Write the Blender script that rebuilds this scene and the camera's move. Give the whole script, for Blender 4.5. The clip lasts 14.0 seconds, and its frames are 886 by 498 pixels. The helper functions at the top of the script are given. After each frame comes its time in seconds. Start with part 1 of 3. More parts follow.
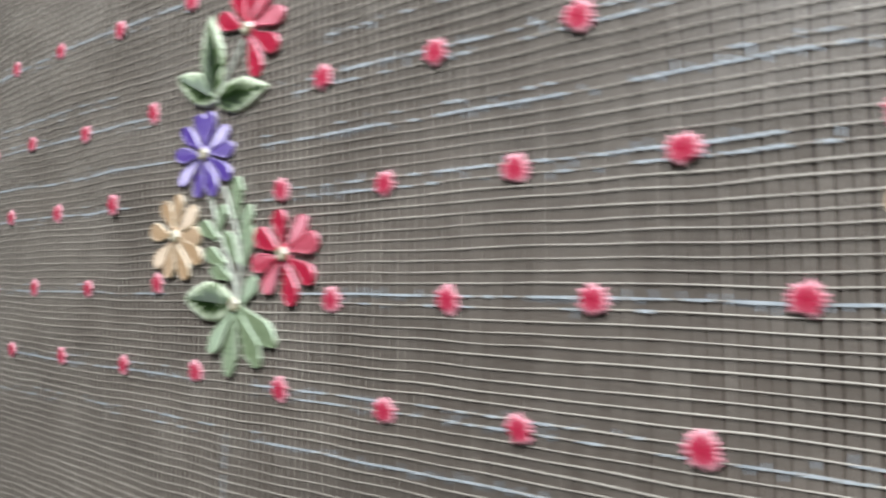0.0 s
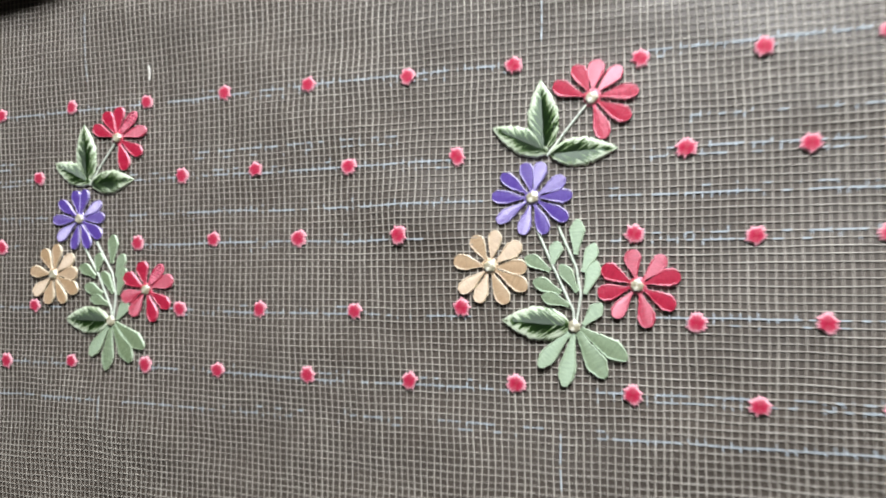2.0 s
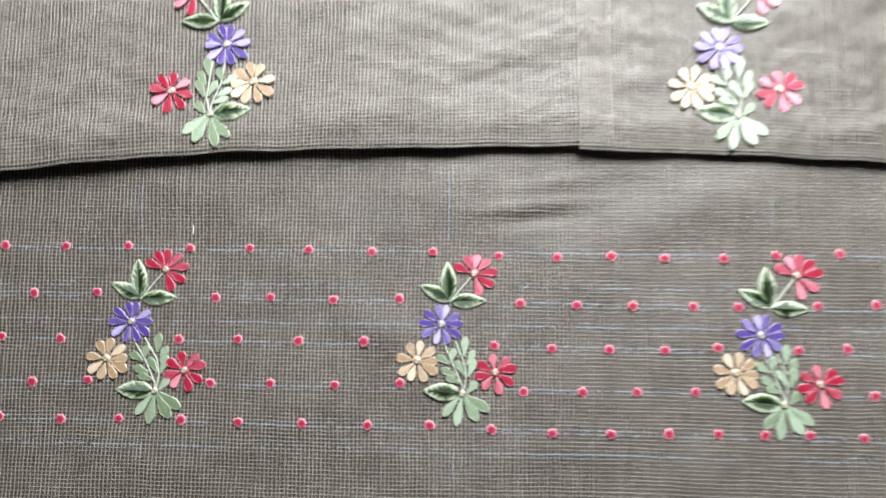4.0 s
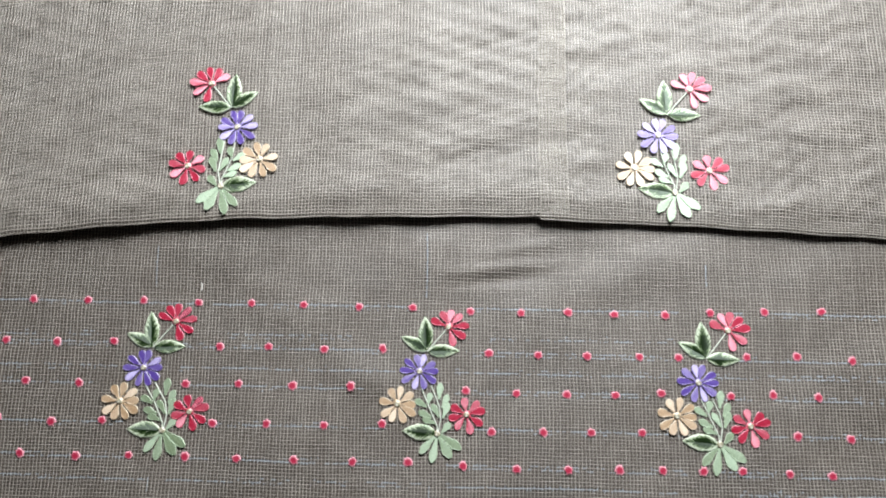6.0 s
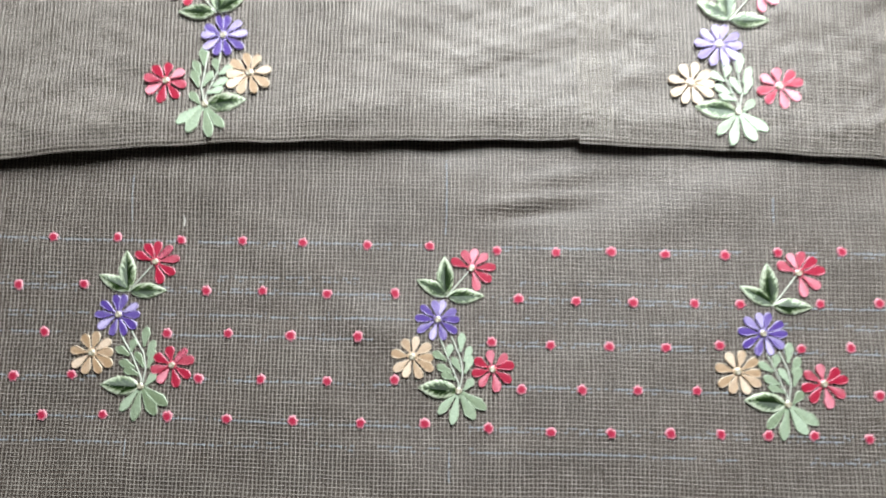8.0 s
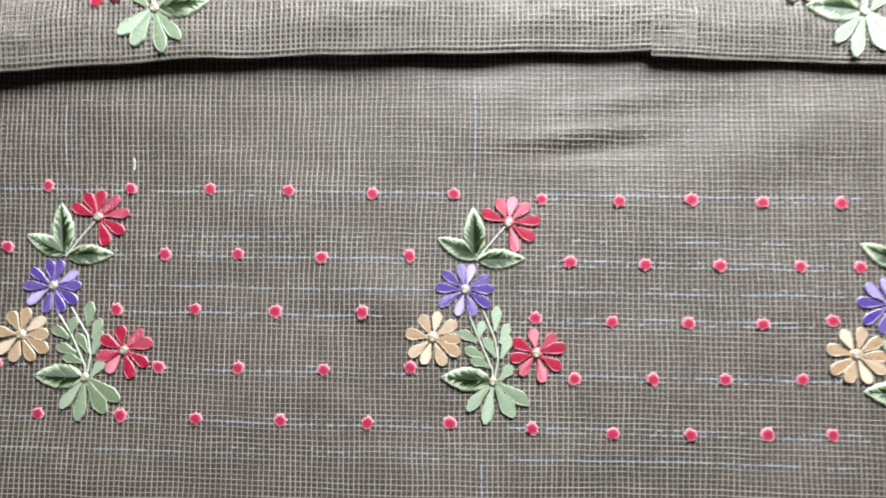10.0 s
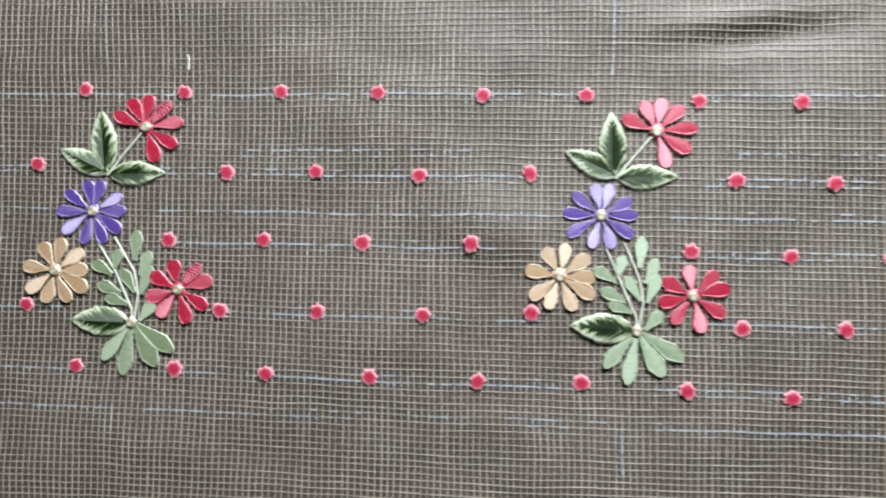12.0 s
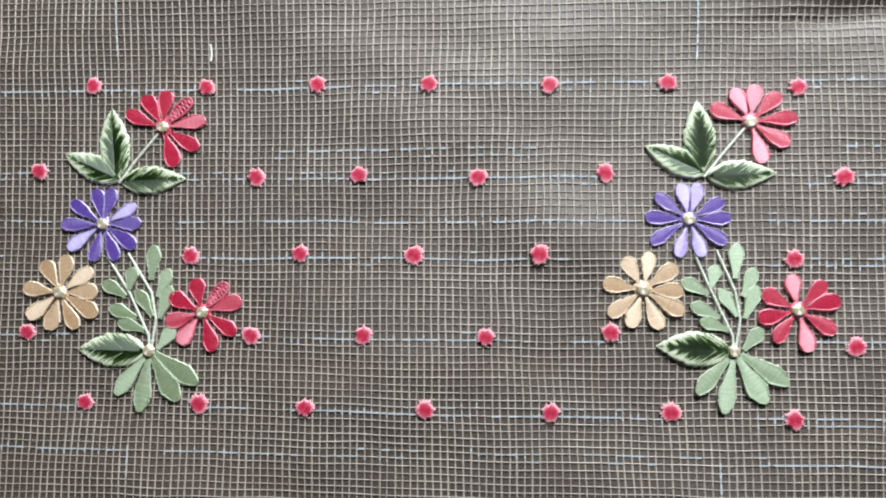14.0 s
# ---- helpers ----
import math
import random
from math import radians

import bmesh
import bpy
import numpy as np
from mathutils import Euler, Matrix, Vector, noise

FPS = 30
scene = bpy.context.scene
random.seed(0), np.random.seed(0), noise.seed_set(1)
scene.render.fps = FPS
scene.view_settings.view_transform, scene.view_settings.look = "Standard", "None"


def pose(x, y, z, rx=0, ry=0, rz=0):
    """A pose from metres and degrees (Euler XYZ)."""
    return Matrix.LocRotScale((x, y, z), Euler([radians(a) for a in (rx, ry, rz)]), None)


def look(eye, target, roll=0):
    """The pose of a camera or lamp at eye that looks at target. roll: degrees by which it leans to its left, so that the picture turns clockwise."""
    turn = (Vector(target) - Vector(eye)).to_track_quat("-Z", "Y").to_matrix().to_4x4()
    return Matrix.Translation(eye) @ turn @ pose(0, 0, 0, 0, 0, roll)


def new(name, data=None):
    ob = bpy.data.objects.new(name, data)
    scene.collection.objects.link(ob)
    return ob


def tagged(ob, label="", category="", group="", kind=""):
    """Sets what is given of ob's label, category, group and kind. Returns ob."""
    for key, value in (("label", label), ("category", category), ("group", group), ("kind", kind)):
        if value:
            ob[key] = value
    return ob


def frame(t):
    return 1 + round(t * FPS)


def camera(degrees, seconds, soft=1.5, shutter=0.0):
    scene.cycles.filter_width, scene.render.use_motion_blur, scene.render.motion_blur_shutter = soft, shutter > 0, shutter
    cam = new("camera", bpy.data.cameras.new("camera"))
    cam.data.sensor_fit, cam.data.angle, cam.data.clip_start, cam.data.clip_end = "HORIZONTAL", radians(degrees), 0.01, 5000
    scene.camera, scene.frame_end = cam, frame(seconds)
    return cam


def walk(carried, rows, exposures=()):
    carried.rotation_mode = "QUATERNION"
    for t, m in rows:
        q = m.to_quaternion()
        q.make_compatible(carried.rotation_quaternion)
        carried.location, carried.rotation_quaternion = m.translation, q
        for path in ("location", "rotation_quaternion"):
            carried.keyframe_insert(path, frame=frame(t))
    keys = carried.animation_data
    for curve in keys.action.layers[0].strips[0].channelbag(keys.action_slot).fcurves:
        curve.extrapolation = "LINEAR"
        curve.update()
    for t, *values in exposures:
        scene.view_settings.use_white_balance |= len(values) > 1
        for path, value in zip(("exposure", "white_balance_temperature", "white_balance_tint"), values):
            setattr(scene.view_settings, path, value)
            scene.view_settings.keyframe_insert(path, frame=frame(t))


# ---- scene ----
cam = camera(62.3, 14.0, soft=2.0, shutter=0.9)
PATH = [
    (0.0, 0.3256, -0.0299, 0.1054, 0.8847, 37.9093, -1.4370),
    (0.5, 0.2961, -0.0267, 0.1267, 1.9543, 36.3896, -0.0758),
    (1.0, 0.2638, -0.0207, 0.1402, 2.6894, 34.2198, 0.3865),
    (1.5, 0.2400, -0.0168, 0.1639, 1.4050, 28.3634, -1.2192),
    (2.0, 0.2188, -0.0210, 0.2058, 1.5403, 20.3540, -0.7281),
    (2.5, 0.2073, -0.0173, 0.2524, 2.9335, 13.2640, 0.3319),
    (3.0, 0.2000, -0.0088, 0.3082, 2.7621, 6.4758, -0.6540),
    (3.5, 0.1895, -0.0133, 0.3590, 6.4039, 5.1157, 0.8097),
    (4.0, 0.1872, -0.0045, 0.3957, 6.5347, 2.3555, 0.5213),
    (4.2, 0.1898, -0.0108, 0.4125, 8.0735, 1.6170, 0.8919),
    (6.3, 0.1929, -0.0215, 0.4528, 12.1114, 0.9601, 0.7989),
    (6.5, 0.1922, -0.0222, 0.4412, 11.5768, 0.8540, 1.0545),
    (7.0, 0.1894, -0.0199, 0.4221, 9.9351, 0.6636, 1.3676),
    (7.5, 0.1865, -0.0194, 0.4071, 9.4294, 1.1811, 1.1733),
    (8.0, 0.1830, -0.0228, 0.3858, 8.9153, 1.4636, 0.9663),
    (8.2, 0.1799, -0.0205, 0.3747, 8.3053, 0.9449, 1.0404),
    (10.3, 0.1705, -0.0031, 0.2858, 3.2109, 2.3245, 0.4043),
    (10.5, 0.1711, -0.0021, 0.2782, 2.7286, 3.4367, 0.3254),
    (11.0, 0.1707, -0.0160, 0.2637, 3.5563, 2.6001, 0.2321),
    (11.5, 0.1554, -0.0192, 0.2466, 2.3067, 4.1080, 0.6626),
    (12.0, 0.1379, -0.0217, 0.2374, 2.5692, 4.4440, 0.8962),
    (12.5, 0.1262, -0.0205, 0.2298, 3.1179, 3.8442, 0.6148),
    (13.0, 0.1178, -0.0196, 0.2173, 3.3066, 3.6778, 0.1560),
    (13.5, 0.1166, -0.0192, 0.2123, 3.6679, 3.6530, -0.0506),
    (14.0, 0.1158, -0.0207, 0.2083, 3.5056, 4.0629, -0.0826),
]
walk(cam, [(t, pose(*p)) for t, *p in PATH], exposures=[(0.0, -0.27), (0.5, 0.12), (1.0, 0.11), (1.5, 0.0), (2.0, -0.05), (3.0, 0.0), (6.3, -0.18), (7.0, -0.13), (8.2, -0.08), (10.3, 0.04), (11.0, -0.03), (12.0, -0.1), (14.0, -0.1)])

# ---- light: one window of an added unseen room, daylight through it ----
world = bpy.data.worlds.new("daylight")
scene.world = world
world.use_nodes = True
wn = world.node_tree
sky = wn.nodes.new("ShaderNodeTexSky")
sky.sky_type, sky.sun_disc, sky.sun_elevation, sky.sun_rotation = "NISHITA", False, radians(40), radians(30)
wn.links.new(sky.outputs[0], wn.nodes["Background"].inputs[0])
wn.nodes["Background"].inputs[1].default_value = 0.12

window_light = new("window_light", bpy.data.lights.new("window_light", "AREA"))
window_light.data.shape, window_light.data.size, window_light.data.size_y = "RECTANGLE", 0.42, 0.4
window_light.data.energy, window_light.data.color = 21.5, (0.95, 0.985, 1.0)
window_light.matrix_world = look((0.37, 0.68, 0.52), (0.15, 0.0, 0.0))


# ---- materials ----
def mat(name):
    m = bpy.data.materials.new(name)
    m.use_nodes = True
    return m, m.node_tree, m.node_tree.nodes["Principled BSDF"]


def node(nt, kind, **values):
    n = nt.nodes.new(kind)
    for key, v in values.items():
        n.inputs[key].default_value = v
    return n


def ramp(nt, fac, stops):
    n = nt.nodes.new("ShaderNodeValToRGB")
    el = n.color_ramp.elements
    while len(el) < len(stops):
        el.new(0.5)
    for e, (p, c) in zip(el, stops):
        e.position, e.color = p, (*c, 1)
    nt.links.new(fac, n.inputs[0])
    return n.outputs[0]


def math_node(nt, op, a, b=0.0):
    n = nt.nodes.new("ShaderNodeMath")
    n.operation = op
    for k, v in enumerate((a, b)):
        if hasattr(v, "links"):
            nt.links.new(v, n.inputs[k])
        else:
            n.inputs[k].default_value = v
    return n.outputs[0]


def bump(nt, bsdf, height, strength, distance):
    b = node(nt, "ShaderNodeBump", Strength=strength, Distance=distance)
    nt.links.new(height, b.inputs["Height"])
    nt.links.new(b.outputs[0], bsdf.inputs["Normal"])


def plain(name, dark, light, scale, rough=0.8, relief=0.0):
    """A mottled matt surface."""
    m, nt, b = mat(name)
    co = nt.nodes.new("ShaderNodeTexCoord")
    n1 = node(nt, "ShaderNodeTexNoise", Scale=scale, Detail=6.0)
    nt.links.new(co.outputs["Object"], n1.inputs["Vector"])
    nt.links.new(ramp(nt, n1.outputs[0], [(0.3, dark), (0.7, light)]), b.inputs["Base Color"])
    b.inputs["Roughness"].default_value = rough
    if relief:
        bump(nt, b, n1.outputs[0], 0.5, relief)
    return m


def satin(name, dark, base, light, gloss=1.0, rough=0.54, along=0.87, ior=2.45, tint=(1.0, 1.0, 1.0)):
    """Satin stitch: parallel threads across the shape (u runs along it, v across), with the directional sheen of silk floss."""
    m, nt, b = mat(name)
    uv = nt.nodes.new("ShaderNodeUVMap")
    uv.uv_map = "stitch"
    sep = nt.nodes.new("ShaderNodeSeparateXYZ")
    nt.links.new(uv.outputs[0], sep.inputs[0])
    info = nt.nodes.new("ShaderNodeObjectInfo")
    offs = math_node(nt, "MULTIPLY", info.outputs["Random"], 17.0)
    # thread by thread shade
    comb = nt.nodes.new("ShaderNodeCombineXYZ")
    nt.links.new(math_node(nt, "MULTIPLY", sep.outputs[0], 34.0), comb.inputs[0])
    nt.links.new(math_node(nt, "MULTIPLY", sep.outputs[1], 1.6), comb.inputs[1])
    nt.links.new(offs, comb.inputs[2])
    n1 = node(nt, "ShaderNodeTexNoise", Scale=1.0, Detail=3.0, Roughness=0.6)
    nt.links.new(comb.outputs[0], n1.inputs["Vector"])
    # the lit edge of the stitching is painted in: colour pales towards the rim
    rim = math_node(nt, "ABSOLUTE", math_node(nt, "SUBTRACT", sep.outputs[1], 0.5))
    rim = math_node(nt, "MULTIPLY", math_node(nt, "MAXIMUM", math_node(nt, "SUBTRACT", rim, 0.4), 0.0), 4.5)
    nt.links.new(ramp(nt, math_node(nt, "ADD", n1.outputs[0], rim), [(0.3, dark), (0.52, base), (0.95, light)]), b.inputs["Base Color"])
    # patches where the floss lies tight or loose, and its fine fuzz
    wide = node(nt, "ShaderNodeTexNoise", Scale=7.0, Detail=3.0)
    co = nt.nodes.new("ShaderNodeTexCoord")
    nt.links.new(co.outputs["Generated"], wide.inputs["Vector"])
    nt.links.new(math_node(nt, "ADD", math_node(nt, "MULTIPLY", wide.outputs[0], 0.1), rough - 0.05), b.inputs["Roughness"])
    fuzz = node(nt, "ShaderNodeTexNoise", Scale=18.0, Detail=3.0, Roughness=0.7)
    nt.links.new(co.outputs["Generated"], fuzz.inputs["Vector"])
    bump(nt, b, math_node(nt, "ADD", n1.outputs[0], math_node(nt, "MULTIPLY", fuzz.outputs[0], 2.0)), 0.2, 0.0002)
    # silk scatters widely along the shape and tightly along its threads
    tan = nt.nodes.new("ShaderNodeTangent")
    tan.direction_type, tan.uv_map = "UV_MAP", "lay"
    nt.links.new(tan.outputs[0], b.inputs["Tangent"])
    b.inputs["Anisotropic"].default_value = along
    b.inputs["Specular IOR Level"].default_value = gloss
    b.inputs["IOR"].default_value = ior
    b.inputs["Specular Tint"].default_value = (*tint, 1)
    return m


def shaded_leaf(name):
    """Variegated long-and-short stitch: dark green along the middle, feathering out to pale green at the rim."""
    m = satin(name, (0.1, 0.2, 0.06), (0.2, 0.35, 0.12), (0.3, 0.45, 0.2), 0.3, 0.5, 0.94, tint=(0.85, 1.0, 0.85))
    nt = m.node_tree
    b = nt.nodes["Principled BSDF"]
    uv = nt.nodes.new("ShaderNodeUVMap")
    uv.uv_map = "stitch"
    sep = nt.nodes.new("ShaderNodeSeparateXYZ")
    nt.links.new(uv.outputs[0], sep.inputs[0])
    lay = nt.nodes.new("ShaderNodeUVMap")
    lay.uv_map = "lay"
    streak = node(nt, "ShaderNodeMapping", Scale=(62.0, 2.0, 1.0))
    nt.links.new(lay.outputs[0], streak.inputs["Vector"])
    info = nt.nodes.new("ShaderNodeObjectInfo")
    shift = nt.nodes.new("ShaderNodeVectorMath")
    nt.links.new(streak.outputs[0], shift.inputs[0])
    nt.links.new(math_node(nt, "MULTIPLY", info.outputs["Random"], 40.0), shift.inputs[1])
    n1 = node(nt, "ShaderNodeTexNoise", Scale=1.0, Detail=2.0, Roughness=0.6)
    nt.links.new(shift.outputs[0], n1.inputs["Vector"])
    away = math_node(nt, "MULTIPLY", math_node(nt, "ABSOLUTE", math_node(nt, "SUBTRACT", sep.outputs[1], 0.47)), 2.0)
    along = math_node(nt, "ABSOLUTE", math_node(nt, "SUBTRACT", sep.outputs[0], 0.36))
    f = math_node(nt, "ADD", math_node(nt, "ADD", math_node(nt, "MULTIPLY", away, 0.6), math_node(nt, "MULTIPLY", along, 0.62)),
                  math_node(nt, "MULTIPLY", math_node(nt, "SUBTRACT", n1.outputs[0], 0.5), 1.5))
    col = ramp(nt, f, [(0.25, (0.005, 0.014, 0.003)), (0.41, (0.022, 0.055, 0.01)), (0.49, (0.17, 0.25, 0.1)), (0.6, (0.6, 0.67, 0.52))])
    nt.links.new(col, b.inputs["Base Color"])
    return m


RED = satin("red_floss", (0.38, 0.004, 0.03), (0.53, 0.008, 0.05), (0.8, 0.18, 0.26), 0.9, tint=(1.0, 0.72, 0.82))
PURPLE = satin("purple_floss", (0.07, 0.03, 0.3), (0.115, 0.055, 0.4), (0.4, 0.34, 0.7), tint=(0.92, 0.88, 1.0))
TAN = satin("tan_floss", (0.42, 0.25, 0.12), (0.57, 0.36, 0.19), (0.8, 0.68, 0.5), 1.0, 0.61, 0.68, 2.55, (1.0, 0.96, 0.88))
SAGE = satin("sage_floss", (0.1, 0.155, 0.06), (0.2, 0.275, 0.13), (0.5, 0.58, 0.41), 1.0, 0.64, 0.5, 2.7, (0.84, 1.0, 0.87))
MINT = satin("mint_floss", (0.4, 0.46, 0.36), (0.56, 0.62, 0.51), (0.68, 0.73, 0.63))
CREAM = satin("cream_floss", (0.34, 0.3, 0.18), (0.5, 0.45, 0.3), (0.66, 0.61, 0.46))
LEAF = shaded_leaf("variegated_green_floss")
DOT = satin("pink_floss", (0.48, 0.022, 0.07), (0.68, 0.062, 0.15), (0.82, 0.22, 0.32), 0.4)
nt_ = DOT.node_tree
b_ = nt_.nodes["Principled BSDF"]
b_.inputs["Roughness"].default_value, b_.inputs["IOR"].default_value = 0.5, 1.55
uv_ = nt_.nodes.new("ShaderNodeUVMap")
uv_.uv_map = "stitch"
sp_ = nt_.nodes.new("ShaderNodeSeparateXYZ")
nt_.links.new(uv_.outputs[0], sp_.inputs[0])
cb_ = nt_.nodes.new("ShaderNodeCombineXYZ")
nt_.links.new(math_node(nt_, "MULTIPLY", sp_.outputs[0], 26.0), cb_.inputs[0])
nz_ = node(nt_, "ShaderNodeTexNoise", Scale=1.0, Detail=2.0)
nt_.links.new(cb_.outputs[0], nz_.inputs["Vector"])
nt_.links.new(ramp(nt_, math_node(nt_, "ADD", sp_.outputs[1], math_node(nt_, "MULTIPLY", math_node(nt_, "SUBTRACT", nz_.outputs[0], 0.5), 0.9)),
                   [(0.35, (0.42, 0.018, 0.055)), (0.66, (0.5, 0.045, 0.1)), (0.9, (0.76, 0.36, 0.42))]), b_.inputs["Base Color"])

NET, nt_, b_ = mat("taupe_net_thread")
co_ = nt_.nodes.new("ShaderNodeTexCoord")
nz_ = node(nt_, "ShaderNodeTexNoise", Scale=55.0, Detail=4.0)
nf_ = node(nt_, "ShaderNodeTexNoise", Scale=900.0, Detail=2.0)
nt_.links.new(co_.outputs["Object"], nz_.inputs["Vector"])
nt_.links.new(co_.outputs["Object"], nf_.inputs["Vector"])
nt_.links.new(ramp(nt_, math_node(nt_, "ADD", math_node(nt_, "MULTIPLY", nz_.outputs[0], 0.6), math_node(nt_, "MULTIPLY", nf_.outputs[0], 0.4)),
                   [(0.3, (0.26, 0.232, 0.2)), (0.7, (0.425, 0.388, 0.34))]), b_.inputs["Base Color"])
b_.inputs["Roughness"].default_value = 0.6
b_.inputs["Specular IOR Level"].default_value = 0.8
b_.inputs["IOR"].default_value = 1.65

LINING, nt_, b_ = mat("brown_lining")
co_ = nt_.nodes.new("ShaderNodeTexCoord")
mp_ = node(nt_, "ShaderNodeMapping", Scale=(18.0, 60.0, 18.0))
nt_.links.new(co_.outputs["Object"], mp_.inputs["Vector"])
nz_ = node(nt_, "ShaderNodeTexNoise", Scale=1.0, Detail=5.0)
nt_.links.new(mp_.outputs[0], nz_.inputs["Vector"])
nf_ = node(nt_, "ShaderNodeTexNoise", Scale=1400.0, Detail=2.0)
nt_.links.new(co_.outputs["Object"], nf_.inputs["Vector"])
nt_.links.new(ramp(nt_, math_node(nt_, "ADD", math_node(nt_, "MULTIPLY", nz_.outputs[0], 0.45), math_node(nt_, "MULTIPLY", nf_.outputs[0], 0.55)),
                   [(0.3, (0.04, 0.0295, 0.0225)), (0.7, (0.092, 0.069, 0.053))]), b_.inputs["Base Color"])
b_.inputs["Roughness"].default_value = 0.54
b_.inputs["Specular IOR Level"].default_value = 0.85
b_.inputs["IOR"].default_value = 1.6
bump(nt_, b_, nf_.outputs[0], 0.25, 0.0003)

CHALK = plain("pale_blue_chalk", (0.43, 0.485, 0.54), (0.59, 0.64, 0.685), 500.0, 0.9)
ROSE_THREAD = plain("rose_thread", (0.5, 0.03, 0.09), (0.75, 0.22, 0.3), 900.0, 0.5)
WHITE_THREAD = plain("white_thread", (0.6, 0.58, 0.54), (0.8, 0.78, 0.74), 400.0)
WOOD = plain("red_brown_wood", (0.07, 0.025, 0.015), (0.14, 0.055, 0.03), 30.0, 0.45)
PLASTER = plain("grey_plaster", (0.27, 0.25, 0.23), (0.33, 0.31, 0.29), 3.0, 0.9)
FLOORING = plain("grey_floor", (0.2, 0.18, 0.16), (0.28, 0.26, 0.23), 5.0, 0.6)


# ---- mesh helpers ----
def part(name, data, material, parent=None, label="", m=None):
    """Links a bmesh or mesh as one object, under a thing or a part if given."""
    if isinstance(data, bmesh.types.BMesh):
        me = bpy.data.meshes.new(name)
        data.to_mesh(me)
        data.free()
    else:
        me = data
    if material and not me.materials:
        me.materials.append(material)
    ob = new(name, me)
    if parent:
        ob.parent = parent
    if m is not None:
        ob.matrix_basis = m
    return tagged(ob, label)


def grid_mesh(name, pts, uvs=None, lay=None):
    """A sheet through an array of points (rows, columns, 3), with optional uv maps of the same shape: along and across, and the lay of the threads."""
    r, c = pts.shape[:2]
    k = np.arange(r * c).reshape(r, c)
    faces = np.stack([k[:-1, :-1], k[1:, :-1], k[1:, 1:], k[:-1, 1:]], -1).reshape(-1, 4)
    me = bpy.data.meshes.new(name)
    me.from_pydata(pts.reshape(-1, 3).tolist(), [], faces.tolist())
    if uvs is not None:
        for key, values in (("stitch", uvs), ("lay", uvs if lay is None else lay)):
            layer = me.uv_layers.new(name=key)
            layer.data.foreach_set("uv", values.reshape(-1, 2)[faces.ravel()].ravel())
    me.polygons.foreach_set("use_smooth", [True] * len(me.polygons))
    return me


def box(x0, x1, y0, y1, z0, z1):
    bm = bmesh.new()
    bmesh.ops.create_cube(bm, size=1.0, matrix=Matrix.Translation(((x0 + x1) / 2, (y0 + y1) / 2, (z0 + z1) / 2)) @ Matrix.Diagonal((x1 - x0, y1 - y0, z1 - z0, 1)))
    return bm


# ---- the room: unseen plain walls added to bounce and hold the light, one window ----
def wall(name, *b):
    return tagged(part(name, box(*b), PLASTER), "plain grey plaster wall of an added unseen room", "wall", kind="structure")


tagged(part("floor", box(-1.9, 2.4, -1.7, 0.72, -0.85, -0.75), FLOORING), "plain grey floor of an added unseen room", "floor", kind="structure")
tagged(part("ceiling", box(-1.9, 2.4, -1.7, 0.72, 1.95, 2.05), PLASTER), "plain grey plaster ceiling of an added unseen room", "ceiling", kind="structure")
wall("wall_west", -2.0, -1.9, -1.7, 0.82, -0.85, 2.05)
wall("wall_east", 2.4, 2.5, -1.7, 0.82, -0.85, 2.05)
wall("wall_south", -2.0, 2.5, -1.8, -1.7, -0.85, 2.05)
wall("wall_north", -2.0, 0.1, 0.72, 0.82, -0.85, 2.05)
wall("wall_north", 0.95, 2.5, 0.72, 0.82, -0.85, 2.05)
wall("wall_north", 0.1, 0.95, 0.72, 0.82, -0.85, 0.25)
wall("wall_north", 0.1, 0.95, 0.72, 0.82, 1.0, 2.05)

table = tagged(new("table"), "red-brown wooden table under the cloth", "table")
bm = box(-0.5, 0.85, -0.45, 0.55, -0.036, -0.006)
bmesh.ops.bevel(bm, geom=bm.edges[:], offset=0.004, segments=2, affect="EDGES")
part("tabletop", bm, WOOD, table)
for lx in (-0.44, 0.75):
    for ly in (-0.39, 0.45):
        part("leg", box(lx, lx + 0.05, ly, ly + 0.05, -0.75, -0.036), WOOD, table)

# ---- the lie of the cloth ----
# each spray: place, size, turn, and how its purple, upper red, tan and lower red flowers and its twig sit off the pattern
MOTIFS = [
    (0.0008, -0.0001, 1.019, 1.6, [(-5, 1), (0, 0), (1, 3), (-4, -6), (8, 0)]),
    (0.1702, -0.0001, 0.99, -0.26, [(-1, 1), (0, 0), (4, 0), (-1, -1), (-1, -1)]),
    (0.3393, -0.0028, 1.037, -1.3, [(-2, -11), (5, 10), (3, -9), (-4, -1), (-6, 4)]),
]
FOLD_LEFT = (0.05, 0.1544, 1.073, 2.3, [(4, -3), (0, 4), (4, -10), (2, 7), (-15, -3)])
FOLD_RIGHT = (0.3203, 0.1527, 1.086, -1.8, [(2, -9), (13, 5), (0, -15), (3, 19), (-15, 3)])


def waves(x, y, seed, lx, ly, amount):
    """Gentle undulation: a few crossed sines of about those wavelengths."""
    rng = np.random.RandomState(seed)
    h = 0.0
    for _ in range(5):
        kx, ky = rng.uniform(0.6, 1.4) / lx, rng.uniform(0.6, 1.4) / ly * rng.choice([-1, 1])
        h = h + np.sin(2 * np.pi * (kx * x + ky * y) + rng.uniform(0, 6.3))
    return amount * h / 5


def ridge(x, y, cx, cy, lx, ly, lean=0.0):
    dy = y - cy - lean * (x - cx)
    return np.exp(-((x - cx) / lx) ** 2 - (dy / ly) ** 2)


